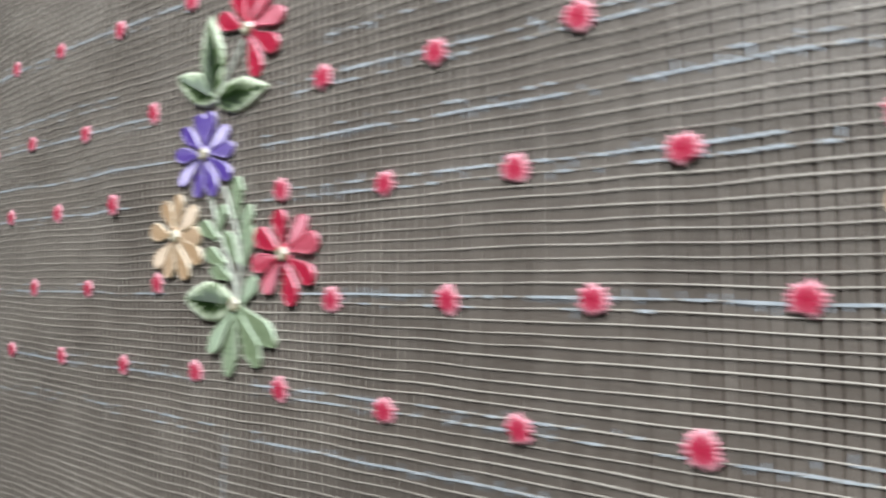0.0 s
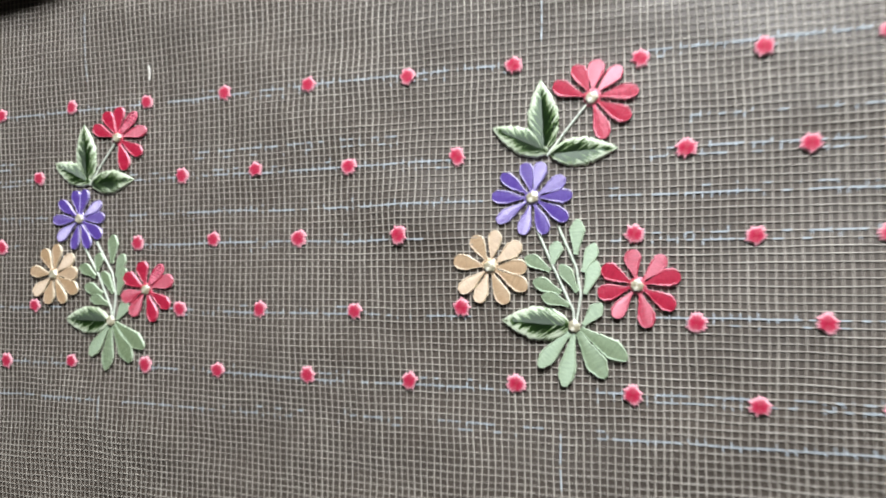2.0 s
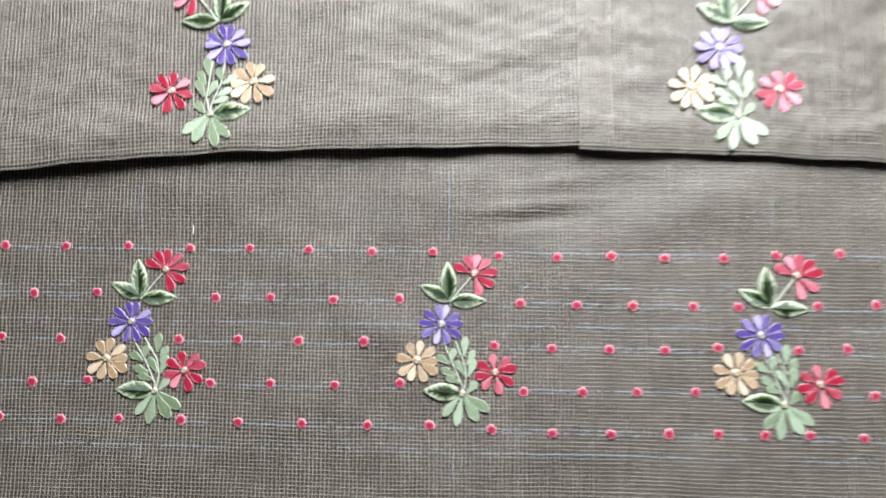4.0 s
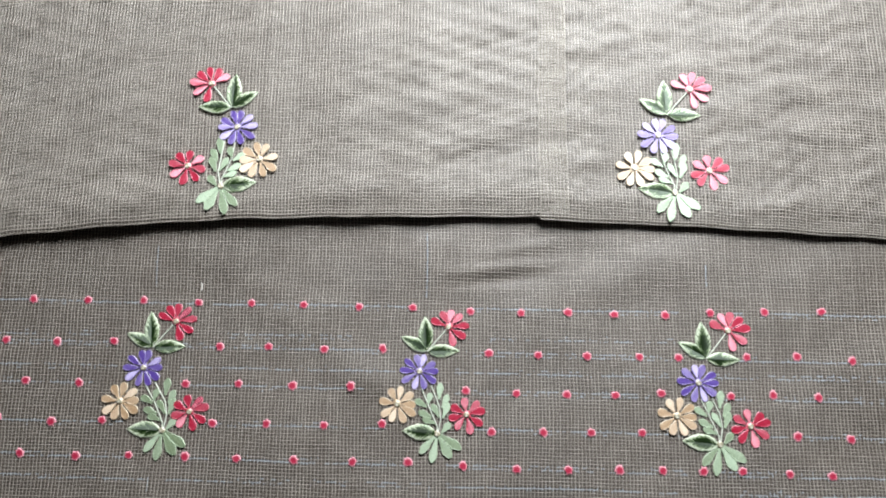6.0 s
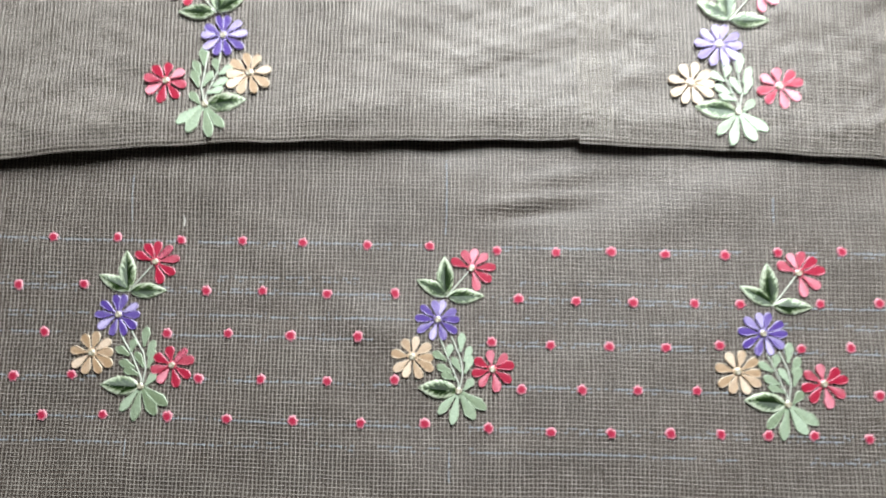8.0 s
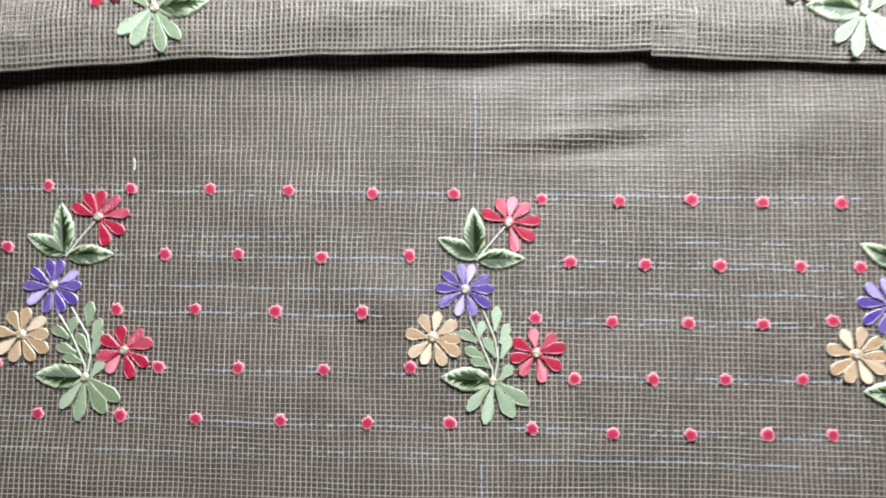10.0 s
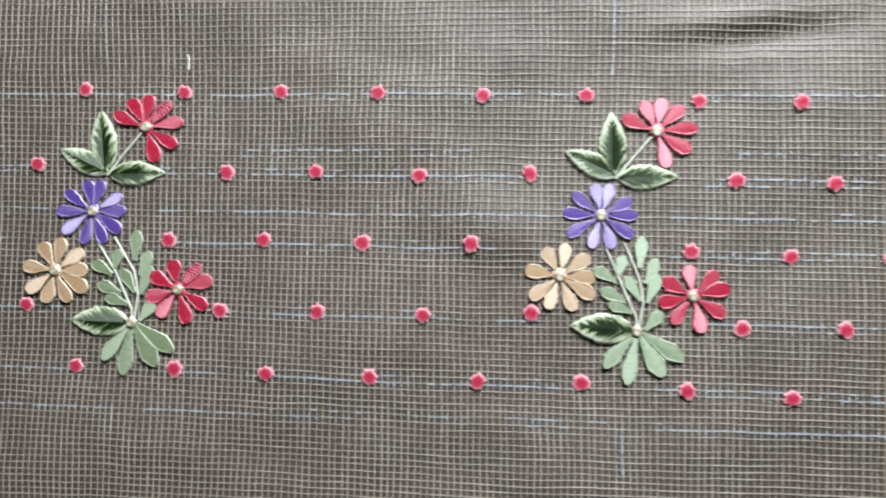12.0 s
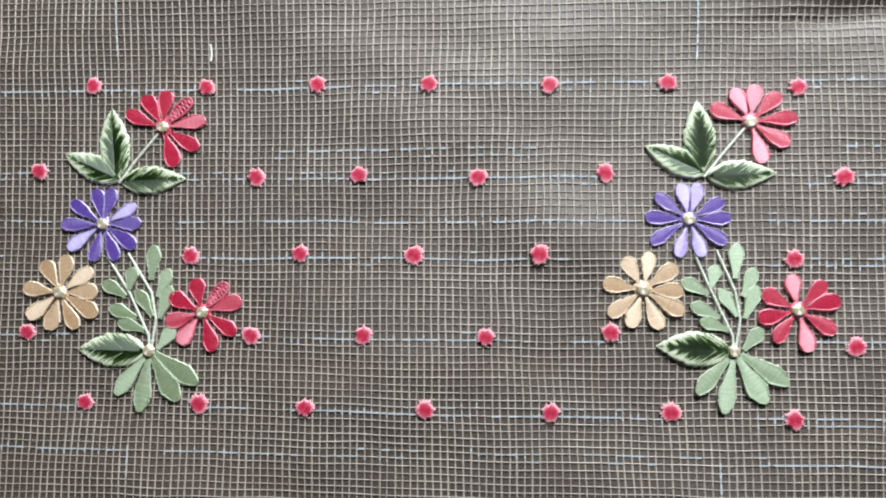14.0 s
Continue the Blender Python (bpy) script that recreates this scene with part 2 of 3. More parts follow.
def lie(x, y):
    """Height of the net above the table's plane."""
    h = waves(x, y, 3, 0.15, 0.08, 0.0012) + waves(x, y, 9, 0.06, 0.035, 0.0003) + waves(x, y, 8, 0.07, 0.02, 0.00022)
    calm = 1.0
    for mx, my, *_ in MOTIFS:
        calm = calm * (1 - 0.9 * np.exp(-((x - mx - 0.008) / 0.036) ** 4 - ((y - my) / 0.052) ** 4))
    h = h * calm
    # the stiff sprays draw the net in and lie a little lower than it
    for mx, my, *_ in MOTIFS:
        h = h - 0.0006 * np.exp(-((x - mx - 0.006) / 0.046) ** 6 - ((y - my + 0.008) / 0.066) ** 6)
    # creases under the folded edge
    h = h + 0.0015 * ridge(x, y, 0.222, 0.0645, 0.028, 0.0036, 0.12) + 0.0009 * ridge(x, y, 0.235, 0.0775, 0.025, 0.004, 0.15) - 0.0012 * ridge(x, y, 0.215, 0.057, 0.022, 0.003, 0.1)
    h = h + 0.0018 * ridge(x, y, 0.135, -0.004, 0.02, 0.01, -0.2) + 0.0008 * ridge(x, y, 0.3, 0.06, 0.05, 0.012, 0.2)
    return h - 0.0003


def drift(x, y):
    """How the weave wanders sideways."""
    return waves(x, y, 21, 0.3, 0.2, 0.0012) + waves(x, y, 22, 0.09, 0.06, 0.00035) + waves(x, y, 25, 0.06, 0.02, 0.00022), -0.0075 * (x - 0.1) + waves(x, y, 23, 0.25, 0.3, 0.0012) + waves(x, y, 24, 0.08, 0.05, 0.0003) + waves(x, y, 26, 0.022, 0.06, 0.0002)


PITCH_X, PITCH_Y = 0.00215, 0.00209


def strands(name, path, half, thick):
    """Arched ribbons along an array of paths (strand, step, xyz), all in one mesh."""
    n, s = path.shape[:2]
    t = np.gradient(path, axis=1)
    side = np.stack([-t[..., 1], t[..., 0], np.zeros_like(t[..., 0])], -1)
    side /= np.linalg.norm(side, axis=-1, keepdims=True) + 1e-12
    cross = [(-1.0, -0.6), (-0.55, 1.0), (0.55, 1.0), (1.0, -0.6)]
    half = half[..., None] if isinstance(half, np.ndarray) else half
    pts = np.stack([path + side * half * a + np.array([0, 0, thick * b]) for a, b in cross], 2)
    k = np.arange(n * s * 4).reshape(n, s, 4)
    f = np.stack([k[:, :-1, :-1], k[:, :-1, 1:], k[:, 1:, 1:], k[:, 1:, :-1]], -1).reshape(-1, 4)
    me = bpy.data.meshes.new(name)
    me.from_pydata(pts.reshape(-1, 3).tolist(), [], f[:, ::-1].tolist())
    me.polygons.foreach_set("use_smooth", [True] * len(me.polygons))
    return me


def wander(rng, shape, amount):
    """A slow sideways wobble of its own for every thread."""
    n = rng.normal(0, amount * 1.6, (shape[0], shape[1] + 4))
    return (n[:, :-4] + n[:, 1:-3] * 2 + n[:, 2:-2] * 3 + n[:, 3:-1] * 2 + n[:, 4:]) / 5


def net(owner, height, x0, x1, y0, y1, phase=(0.0, 0.0), inside=None, seed=0):
    """The open weave: warp and weft threads over a stretch of the plan. Gives back the lines of both."""
    rng = np.random.RandomState(seed)
    xs = np.arange(x0, x1, PITCH_X) + phase[0]
    xs = xs + rng.normal(0, 0.00006, len(xs))
    ys = np.linspace(y0, y1, int((y1 - y0) / 0.004))
    gx, gy = np.meshgrid(xs, ys, indexing="ij")
    dx, dy = drift(gx, gy)
    px, py = gx + dx + wander(rng, gx.shape, 0.000045), gy
    if inside:
        py = inside(px, gy)
    warp = np.stack([px, py, height(px, py)], -1)
    half = 0.000225 * rng.uniform(0.8, 1.2, (len(xs), 1)) * rng.uniform(0.75, 1.25, gx.shape)
    tagged(part("warp_threads", strands("warp_threads", warp, half, 0.00008), NET, owner), kind="stuff")
    ys = np.arange(y0, y1, PITCH_Y) + phase[1]
    ys = ys + rng.normal(0, 0.00006, len(ys))
    xs = np.linspace(x0, x1, int((x1 - x0) / 0.004))
    gy, gx = np.meshgrid(ys, xs, indexing="ij")
    dx, dy = drift(gx, gy)
    dy = dy + wander(rng, gx.shape, 0.000045)
    px, py = gx, gy + dy
    if inside:
        py = inside(px, gy)
        py = py + dy * np.clip((gy - y0) / 0.01, 0, 1)
    weft = np.stack([px, py, height(px, py) + 0.00009], -1)
    half = 0.00016 * rng.uniform(0.8, 1.2, (len(ys), 1)) * rng.uniform(0.75, 1.25, gx.shape)
    tagged(part("weft_threads", strands("weft_threads", weft, half, 0.00008), NET, owner), kind="stuff")
    return warp, weft


# ---- the spread cloth ----
fabric = tagged(new("sheer_fabric"), "sheer taupe checked net over brown lining, spread on the table", "fabric")
gx, gy = np.meshgrid(np.linspace(-0.32, 0.66, 240), np.linspace(-0.3, 0.34, 200))
part("lining", grid_mesh("lining", np.stack([gx, gy, lie(gx, gy) - 0.0002], -1)), LINING, fabric, "brown lining cloth")
WARP, WEFT = net(fabric, lie, -0.3, 0.64, -0.28, 0.16, seed=5)


# ---- two folded ends lying over it ----
def fold_edge(knots):
    kx, ky = zip(*knots)
    return lambda x: np.interp(x, kx, ky)


def smooth_edge(knots):
    raw = fold_edge(knots)
    return lambda x: (raw(x - 0.02) + 2 * raw(x) + raw(x + 0.02)) / 4 + waves(x, 0.0, 73, 0.05, 1.0, 0.0006)


def folded(edge, x0, x1, lift, seed, spray_at, label):
    """A doubled end of the cloth: the fold's rounded edge towards -y, raised a little off the spread cloth."""
    thing = tagged(new("folded_fabric"), label, "fabric", "folded cloth ends")
    deep = 0.24

    def top(x, y):
        s = y - edge(x)
        rise = lift(x) + 0.0016
        body = 0.0016 * np.exp(-((s - 0.016) / 0.014) ** 2) + waves(x, y, seed, 0.11, 0.035, 0.0008) + waves(x, y, seed + 1, 0.05, 0.016, 0.00042) + waves(x, y, seed + 2, 0.018, 0.011, 0.0004)
        body = body * np.clip(s / 0.012, 0, 1)
        body = body * (1 - 0.8 * np.exp(-((x - spray_at[0]) / 0.036) ** 4 - ((y - spray_at[1]) / 0.05) ** 4))
        rounded = 0.0016 * (1 - np.sqrt(np.clip(1 - (1 - np.clip(s / 0.0022, 0, 1)) ** 2, 0, 1)))
        return rise + body - rounded

    xs = np.linspace(x0, x1, 150)
    s = np.concatenate([np.linspace(0.03, 0.002, 8), [0.0006, 0.0, 0.0003, 0.001], np.linspace(0.002, deep, 130)])
    under = np.array([True] * 9 + [False] * (len(s) - 9))
    gx, gs = np.meshgrid(xs, s)
    gy = edge(gx) + gs
    z = top(gx, gy) - 0.0006
    low = lift(gx) - 0.0004 + 0.0 * gs
    z = np.where(under[:, None], low, z)
    z[9] = (z[8] + z[10]) / 2
    part("lining", grid_mesh("lining", np.stack([gx, gy, z], -1)), LINING, thing, "brown lining cloth")
    follow = lambda x, y: edge(x) + y
    net(thing, top, x0, x1, 0.0003, deep, inside=follow, seed=seed)
    net(thing, lambda x, y: top(x, y) - 0.00042, x0, x1, 0.0003, deep, phase=(0.0004, 0.00045), inside=follow, seed=seed + 9)
    return top


EDGE_L = smooth_edge([(-0.3276, 0.0531), (-0.0769, 0.0825), (-0.015, 0.0888), (0.0479, 0.0932), (0.1129, 0.0955), (0.2433, 0.097), (0.4032, 0.0972)])
EDGE_R = smooth_edge([(0.2002, 0.0952), (0.2453, 0.0947), (0.3016, 0.0931), (0.3301, 0.0924), (0.4062, 0.0879), (0.6467, 0.0744)])
top_left = folded(EDGE_L, -0.3, 0.262, lambda x: 0.006 - 0.0018 * np.clip(x / 0.15, 0, 1) + waves(x, 0.0, 71, 0.07, 1.0, 0.0011), 31, FOLD_LEFT, "folded end of sheer taupe net with a raised dark edge")
top_right = folded(EDGE_R, 0.2446, 0.64, lambda x: 0.0046 - 0.0022 * np.clip((x - 0.26) / 0.04, 0, 1) + 0.0008 * np.clip((x - 0.3) / 0.06, 0, 1), 47, FOLD_RIGHT, "folded end of sheer taupe net lapping over another")


# ---- embroidery ----
def petal_mesh(name, rng, slim=0.16, point=0.0, slant=0.0):
    """A padded teardrop of unit length and half width 1, gently rounded, with slightly ragged stitched edges."""
    ribs = 17
    nu = ribs * 4 + 1
    u = np.linspace(0, 1, nu)
    rise = np.clip(u / 0.72, 0, 1)
    w = slim + (1 - slim) * rise * rise * (3 - 2 * rise) ** 0.9 / 1.0
    w = np.minimum(w, 1.0)
    cap = np.clip((u - 0.68) / 0.32, 0, 1)
    w = w * np.sqrt(np.clip(1 - cap ** 2.4, 0, 1)) * (1 - point * cap)
    w = np.maximum(w, 0.06) * np.repeat(rng.uniform(0.93, 1.07, ribs + 1), 4)[:nu]
    v = np.array([-1, -0.985, -0.95, -0.89, -0.83, -0.77, -0.7, -0.35, 0, 0.35, 0.7, 0.77, 0.83, 0.89, 0.95, 0.985, 1])
    uu, vv = np.meshgrid(u, v, indexing="ij")
    bend = rng.uniform(-0.12, 0.12) * uu * (1 - uu)
    x, y = uu, vv * w[:, None] + bend * 4
    # gently rounded across, with a corded outline
    dome = np.interp(np.abs(vv), [0, 0.35, 0.7, 0.77, 0.83, 0.89, 0.95, 0.985, 1], [0.83, 0.82, 0.785, 0.78, 0.87, 0.95, 0.87, 0.5, 0]) * np.clip(w[:, None] * 3.5, 0, 1) ** 0.5
    dome = dome * (0.85 + 0.2 * uu)
    rib = np.abs(np.sin(np.pi * ribs * (uu + slant * np.abs(vv) * w[:, None] * 0.3)))
    z = dome * (0.99 + 0.015 * rib) - 0.15
    return grid_mesh(name, np.stack([x, y, z], -1), np.stack([uu, (vv + 1) / 2], -1), np.stack([x, y], -1))


def leaf_mesh(name, rng):
    """A pointed leaf of unit length and half width 1, with a seam along its middle."""
    ribs = 26
    nu = ribs * 4 + 1
    u = np.linspace(0, 1, nu)
    w = np.sin(np.pi * u ** 0.8) ** 0.75 * (1 - 0.25 * u ** 6)
    w = np.maximum(w, 0.05) * np.repeat(rng.uniform(0.93, 1.07, ribs + 1), 4)[:nu]
    v = np.array([-1, -0.97, -0.92, -0.86, -0.8, -0.74, -0.4, 0, 0.4, 0.74, 0.8, 0.86, 0.92, 0.97, 1])
    uu, vv = np.meshgrid(u, v, indexing="ij")
    z = np.clip(1 - np.clip((np.abs(vv) - 0.74) / 0.26, 0, 1) ** 2, 0, 1) ** 0.5 * np.clip(w[:, None] * 2, 0, 1) ** 0.6
    rib = np.abs(np.sin(np.pi * ribs * (uu - 0.12 * np.abs(vv))))
    z = z * (1 - 0.1 * np.abs(vv)) * (0.985 + 0.02 * rib) - 0.15
    # the threads slant from the midrib out towards the tip
    a, across = math.radians(36), np.abs(vv) * w[:, None] * 0.23
    lay = np.stack([uu * math.sin(a) - across * math.cos(a), uu * math.cos(a) * 0.23 + np.abs(vv) * w[:, None] * math.sin(a)], -1)
    return grid_mesh(name, np.stack([uu, vv * w[:, None], z], -1), np.stack([uu, (vv + 1) / 2], -1), lay)


def open_petal_mesh(name, length, half):
    """A petal left half worked: its outline and a loose zigzag with the net showing through."""
    n = 120
    a = np.linspace(0, 2 * np.pi, n)
    x, y = (1 - np.cos(a)) / 2, np.sin(a) * (0.35 + 0.65 * (1 - np.cos(a)) / 2)
    u = np.linspace(0.12, 0.94, n)
    w = np.sqrt(np.clip(u * (1 - u), 0, 1)) * 2 * (0.35 + 0.65 * u)
    zig = 2 * np.abs((u * 17) % 2 - 1) - 1
    paths = np.stack([np.stack([x * length, y * half, np.full(n, 0.0004)], -1), np.stack([u * length, zig * w * half * 0.9, np.full(n, 0.0003)], -1)], 0)
    return strands(name, paths, 0.00028, 0.0003)


def knot_mesh(name, lobes, rng, ragged=0.0):
    """A small domed knot of radial stitches, unit radius. ragged: how unevenly their ends stick out."""
    na = lobes * 4
    r = np.array([1.06, 1.0, 0.86, 0.72, 0.5, 0.25, 0.02]) if ragged else np.array([1.0, 0.97, 0.88, 0.75, 0.5, 0.25, 0.02])
    z = np.array([0.0, 0.42, 0.7, 0.74, 0.8, 0.82, 0.8]) if ragged else np.array([-0.15, 0.35, 0.65, 0.85, 0.95, 0.9, 0.82])
    a = np.linspace(0, 2 * np.pi, na + 1)
    ray_len = np.repeat(rng.uniform(0.86 - ragged, 1.12 + ragged, lobes), 4)
    ray_len = np.append(ray_len, ray_len[0])
    gap = np.abs(np.sin(a * lobes / 2 + 0.4))
    groove = 1 - (0.16 + ragged) * (1 - gap)
    rr, aa = np.meshgrid(r, a, indexing="ij")
    scale = 1 + (ray_len * groove - 1)[None, :] * (rr > 0.8)
    zz = z[:, None] * (0.8 + 0.2 * groove[None, :]) * np.ones_like(aa)
    pts = np.stack([rr * scale * np.cos(aa), rr * scale * np.sin(aa), zz], -1)
    return grid_mesh(name, pts, np.stack([aa / 6.283, rr], -1), np.stack([rr, aa / 6.283], -1))


def stem_mesh(name, pts, radius, rng):
    """A corded stem of short slanting stitches along a line of points."""
    pts = np.array(pts, float)
    seg = np.r_[0, np.cumsum(np.linalg.norm(np.diff(pts, axis=0), axis=1))]
    n = max(8, int(seg[-1] / 0.00035))
    d = np.linspace(0, seg[-1], n)
    line = np.stack([np.interp(d, seg, pts[:, k]) for k in range(2)], -1)
    t = np.gradient(line, axis=0)
    t /= np.linalg.norm(t, axis=1, keepdims=True)
    side = np.stack([-t[:, 1], t[:, 0]], -1)
    rad = radius * (1 + 0.1 * np.sin(2 * np.pi * d / 0.0013)) * rng.uniform(0.93, 1.07, n)
    a = np.linspace(0, np.pi, 6)
    x = line[:, None, 0] + side[:, None, 0] * np.cos(a) * rad[:, None]
    y = line[:, None, 1] + side[:, None, 1] * np.cos(a) * rad[:, None]
    z = np.sin(a)[None, :] * rad[:, None] * 1.1 - 0.0001
    return grid_mesh(name, np.stack([x, y, z], -1), np.stack([d[:, None] * 60 + 0 * a, 0 * d[:, None] + a / np.pi], -1))


MM = 0.0001545          # one unit of the drawn pattern
rng = np.random.RandomState(12)
PETALS = {m.name: [petal_mesh("petal", rng) for _ in range(4)] for m in (RED, PURPLE, TAN)}
LEAFLETS = [petal_mesh("leaflet", rng, 0.3, 0.35, 0.25) for _ in range(4)]
LEAVES = [leaf_mesh("leaf", rng) for _ in range(3)]
KNOT = knot_mesh("flower_centre", 9, rng)
for group_, mm_ in ((PETALS["red_floss"], RED), (PETALS["purple_floss"], PURPLE), (PETALS["tan_floss"], TAN), (LEAFLETS, SAGE), (LEAVES, LEAF), ([KNOT], CREAM)):
    for me_ in group_:
        me_.materials.append(mm_)

# centre, thread, then each petal's direction in degrees and reach
FLOWERS = [
    ("red flower with satin-stitched petals", (112, 180), RED, [(157, 76), (118, 71), (81, 71), (42, 76), (6, 85), (-32, 83), (-75, 80)]),
    ("purple flower with satin-stitched petals", (0, 0), PURPLE, [(30, 73), (1, 75), (-35, 79), (-70, 73), (-107, 74), (-146, 81), (176, 81), (142, 76), (101, 69), (74, 70)]),
    ("tan flower with satin-stitched petals", (-89.5, -128), TAN, [(170, 73), (117, 70), (78, 71), (34, 75), (-1, 74), (-30, 84), (-65, 77), (-108, 73), (-144, 77)]),
    ("red flower with satin-stitched petals", (189, -163), RED, [(150, 70), (99, 64), (48, 70), (13, 77), (-32, 76), (-75, 77), (-124, 72), (-166, 73)]),
]
# base, tip, width
BIG_LEAVES = [((24, 88), (15, 221), 60), ((30, 84), (-76, 140), 52), ((34, 80), (158, 83), 53), ((68, -238), (-62, -229), 64)]
SMALL_LEAVES = [((80, -106), (86, -41), 25), ((92, -138), (115, -86), 23), ((96, -178), (117, -118), 24), ((82, -175), (52, -123), 21), ((37, -123), (47, -81), 23),
                ((32, -136), (-15, -108), 23), ((52, -176), (0, -153), 23), ((67, -200), (15, -183), 22), ((92, -235), (125, -195), 24),
                ((67, -250), (10, -317), 27), ((74, -252), (55, -350), 28), ((82, -247), (132, -330), 33), ((87, -242), (169, -298), 31)]
STEMS = [((112, 180), (60, 118), (28, 78)), ((8, -62), (38, -130), (74, -210), (75, -238)), ((48, -56), (80, -130), (88, -180), (78, -238))]


def flower_motif(x, y, size, turn, shift, height, flip=False, half_worked=(), label="embroidered spray of red, purple and tan flowers with green leaves"):
    """The embroidered spray: three kinds of flower, shaded leaves and a leafy twig. flip: its mirror image. half_worked: petals kept open, by their number and their flower's count."""
    sx = -1 if flip else 1
    local = np.random.RandomState(int(76 + 1000 * x))
    thing = tagged(new("flower_motif"), label, "embroidery", "embroidered flower sprays")
    purple, red, tan, low, twig = shift
    sprig = ((purple[0] + red[0]) / 2, (purple[1] + red[1]) / 2)

    def off(p, d):
        return ((p[0] + d[0]) * MM * sx, (p[1] + d[1]) * MM)

    def laid(name, mesh, base, tip, d, wide, tall, label=""):
        (bx, by), (tx, ty) = off(base, d), off(tip, d)
        length, ang = math.hypot(tx - bx, ty - by), math.atan2(ty - by, tx - bx) + local.uniform(-0.03, 0.03)
        m = Matrix.Translation((bx, by, 0)) @ Matrix.Rotation(ang, 4, "Z") @ Matrix.Diagonal((length, wide * MM / 2, tall, 1))
        return part(name, mesh, None, thing, label, m)

    for k, pts in enumerate(STEMS):
        ends = [red, sprig, sprig] if k == 0 else [purple, twig, twig, twig]
        part("stem", stem_mesh("stem", [off(p, d) for p, d in zip(pts, ends)], 0.00042, local), MINT, thing, "pale green corded stem")
    for k, (base, tip, wide) in enumerate(SMALL_LEAVES):
        laid("leaflet", LEAFLETS[k % 4], base, tip, twig, wide * 1.22, 0.0008, "sage green leaflet")
    for k, (base, tip, wide) in enumerate(BIG_LEAVES):
        laid("leaf", LEAVES[k % 3], base, tip, sprig if k < 3 else twig, wide, 0.0010, "leaf shaded from dark green to pale green")
    kx, ky = off((75, -238), twig)
    part("flower_centre", KNOT, None, thing, "pale knot where the leaves meet", Matrix.Translation((kx, ky, 0.0004)) @ Matrix.Diagonal((0.0018, 0.0018, 0.0009, 1)))
    for (bloom_label, centre, thread, petals), d in zip(FLOWERS, (red, purple, tan, low)):
        under = knot_mesh("flower", 8, local)
        for v in under.vertices:
            v.co = (v.co.x * 0.0026, v.co.y * 0.0026, v.co.z * 0.0005)
        cx, cy = off(centre, d)
        bloom = part("flower", under, thread, thing, bloom_label, Matrix.Translation((cx, cy, 0.0)))
        for k, (deg, reach) in enumerate(petals):
            a = math.radians(180 - deg if flip else deg) + local.uniform(-0.035, 0.035)
            m = Matrix.Rotation(a, 4, "Z") @ Matrix.Translation((10 * MM, 0, 0)) @ Matrix.Diagonal(((reach - 10) * MM * local.uniform(0.97, 1.03), (30 if len(petals) < 10 else 27) * MM / 2 * local.uniform(0.92, 1.08), 0.0009, 1))
            if (k, len(petals)) in half_worked:
                turned = Matrix.Rotation(a, 4, "Z") @ Matrix.Translation((12 * MM, 0, 0))
                part("petal", open_petal_mesh("petal", (reach - 12) * MM, 15 * MM), ROSE_THREAD, bloom, "half-worked petal of outline and loose zigzag stitches", turned)
            else:
                part("petal", PETALS[thread.name][(k * 3 + len(petals)) % 4], None, bloom, "", m)
        part("flower_centre", KNOT, None, bloom, "cream knotted centre", Matrix.Translation((0, 0, 0.0004)) @ Matrix.Rotation(local.uniform(0, 6), 4, "Z") @ Matrix.Diagonal((0.0018, 0.0018, 0.0009, 1)))
    thing.matrix_basis = Matrix.Translation((x, y, float(height(x, y)) + (0.0003 if height is lie else 0.0009))) @ Matrix.Rotation(radians(turn), 4, "Z") @ Matrix.Diagonal((size, size, 1, 1))
    return thing


flower_motif(*MOTIFS[0], lie, half_worked=((3, 7), (2, 8)), label="embroidered flower spray with two half-worked red petals")
for row in MOTIFS[1:]:
    flower_motif(*row, lie)
flower_motif(*FOLD_RIGHT, top_right, label="embroidered flower spray on the lapping folded cloth end")
flower_motif(*FOLD_LEFT, top_left, True, label="mirrored embroidered flower spray on the folded cloth end")

KNOTS = [knot_mesh("embroidered_dot", n, rng, 0.04) for n in (18, 19, 20, 21)]
for me_ in KNOTS:
    me_.materials.append(DOT)


def dot_row(y0, fall, places, sway):
    """A row of dots: height at x = 0, fall per metre, the places along the row and how far, in tenths of a millimetre, each strays from it."""
    for k, (x, off) in enumerate(zip(places, sway)):
        y = y0 + fall * x + off * 0.0001
        ob = part("embroidered_dot", KNOTS[(k * 3 + len(places)) % 4], None, None, "", Matrix.Translation((x, y, float(lie(x, y)) + 0.0003))
                  @ Matrix.Rotation(rng.uniform(0, 6), 4, "Z") @ Matrix.Diagonal((0.0026 * rng.uniform(0.92, 1.08), 0.0026 * rng.uniform(0.92, 1.08), 0.0007, 1)))
        tagged(ob, "small round raised dot of deep pink thread", "embroidery", "embroidered dots")


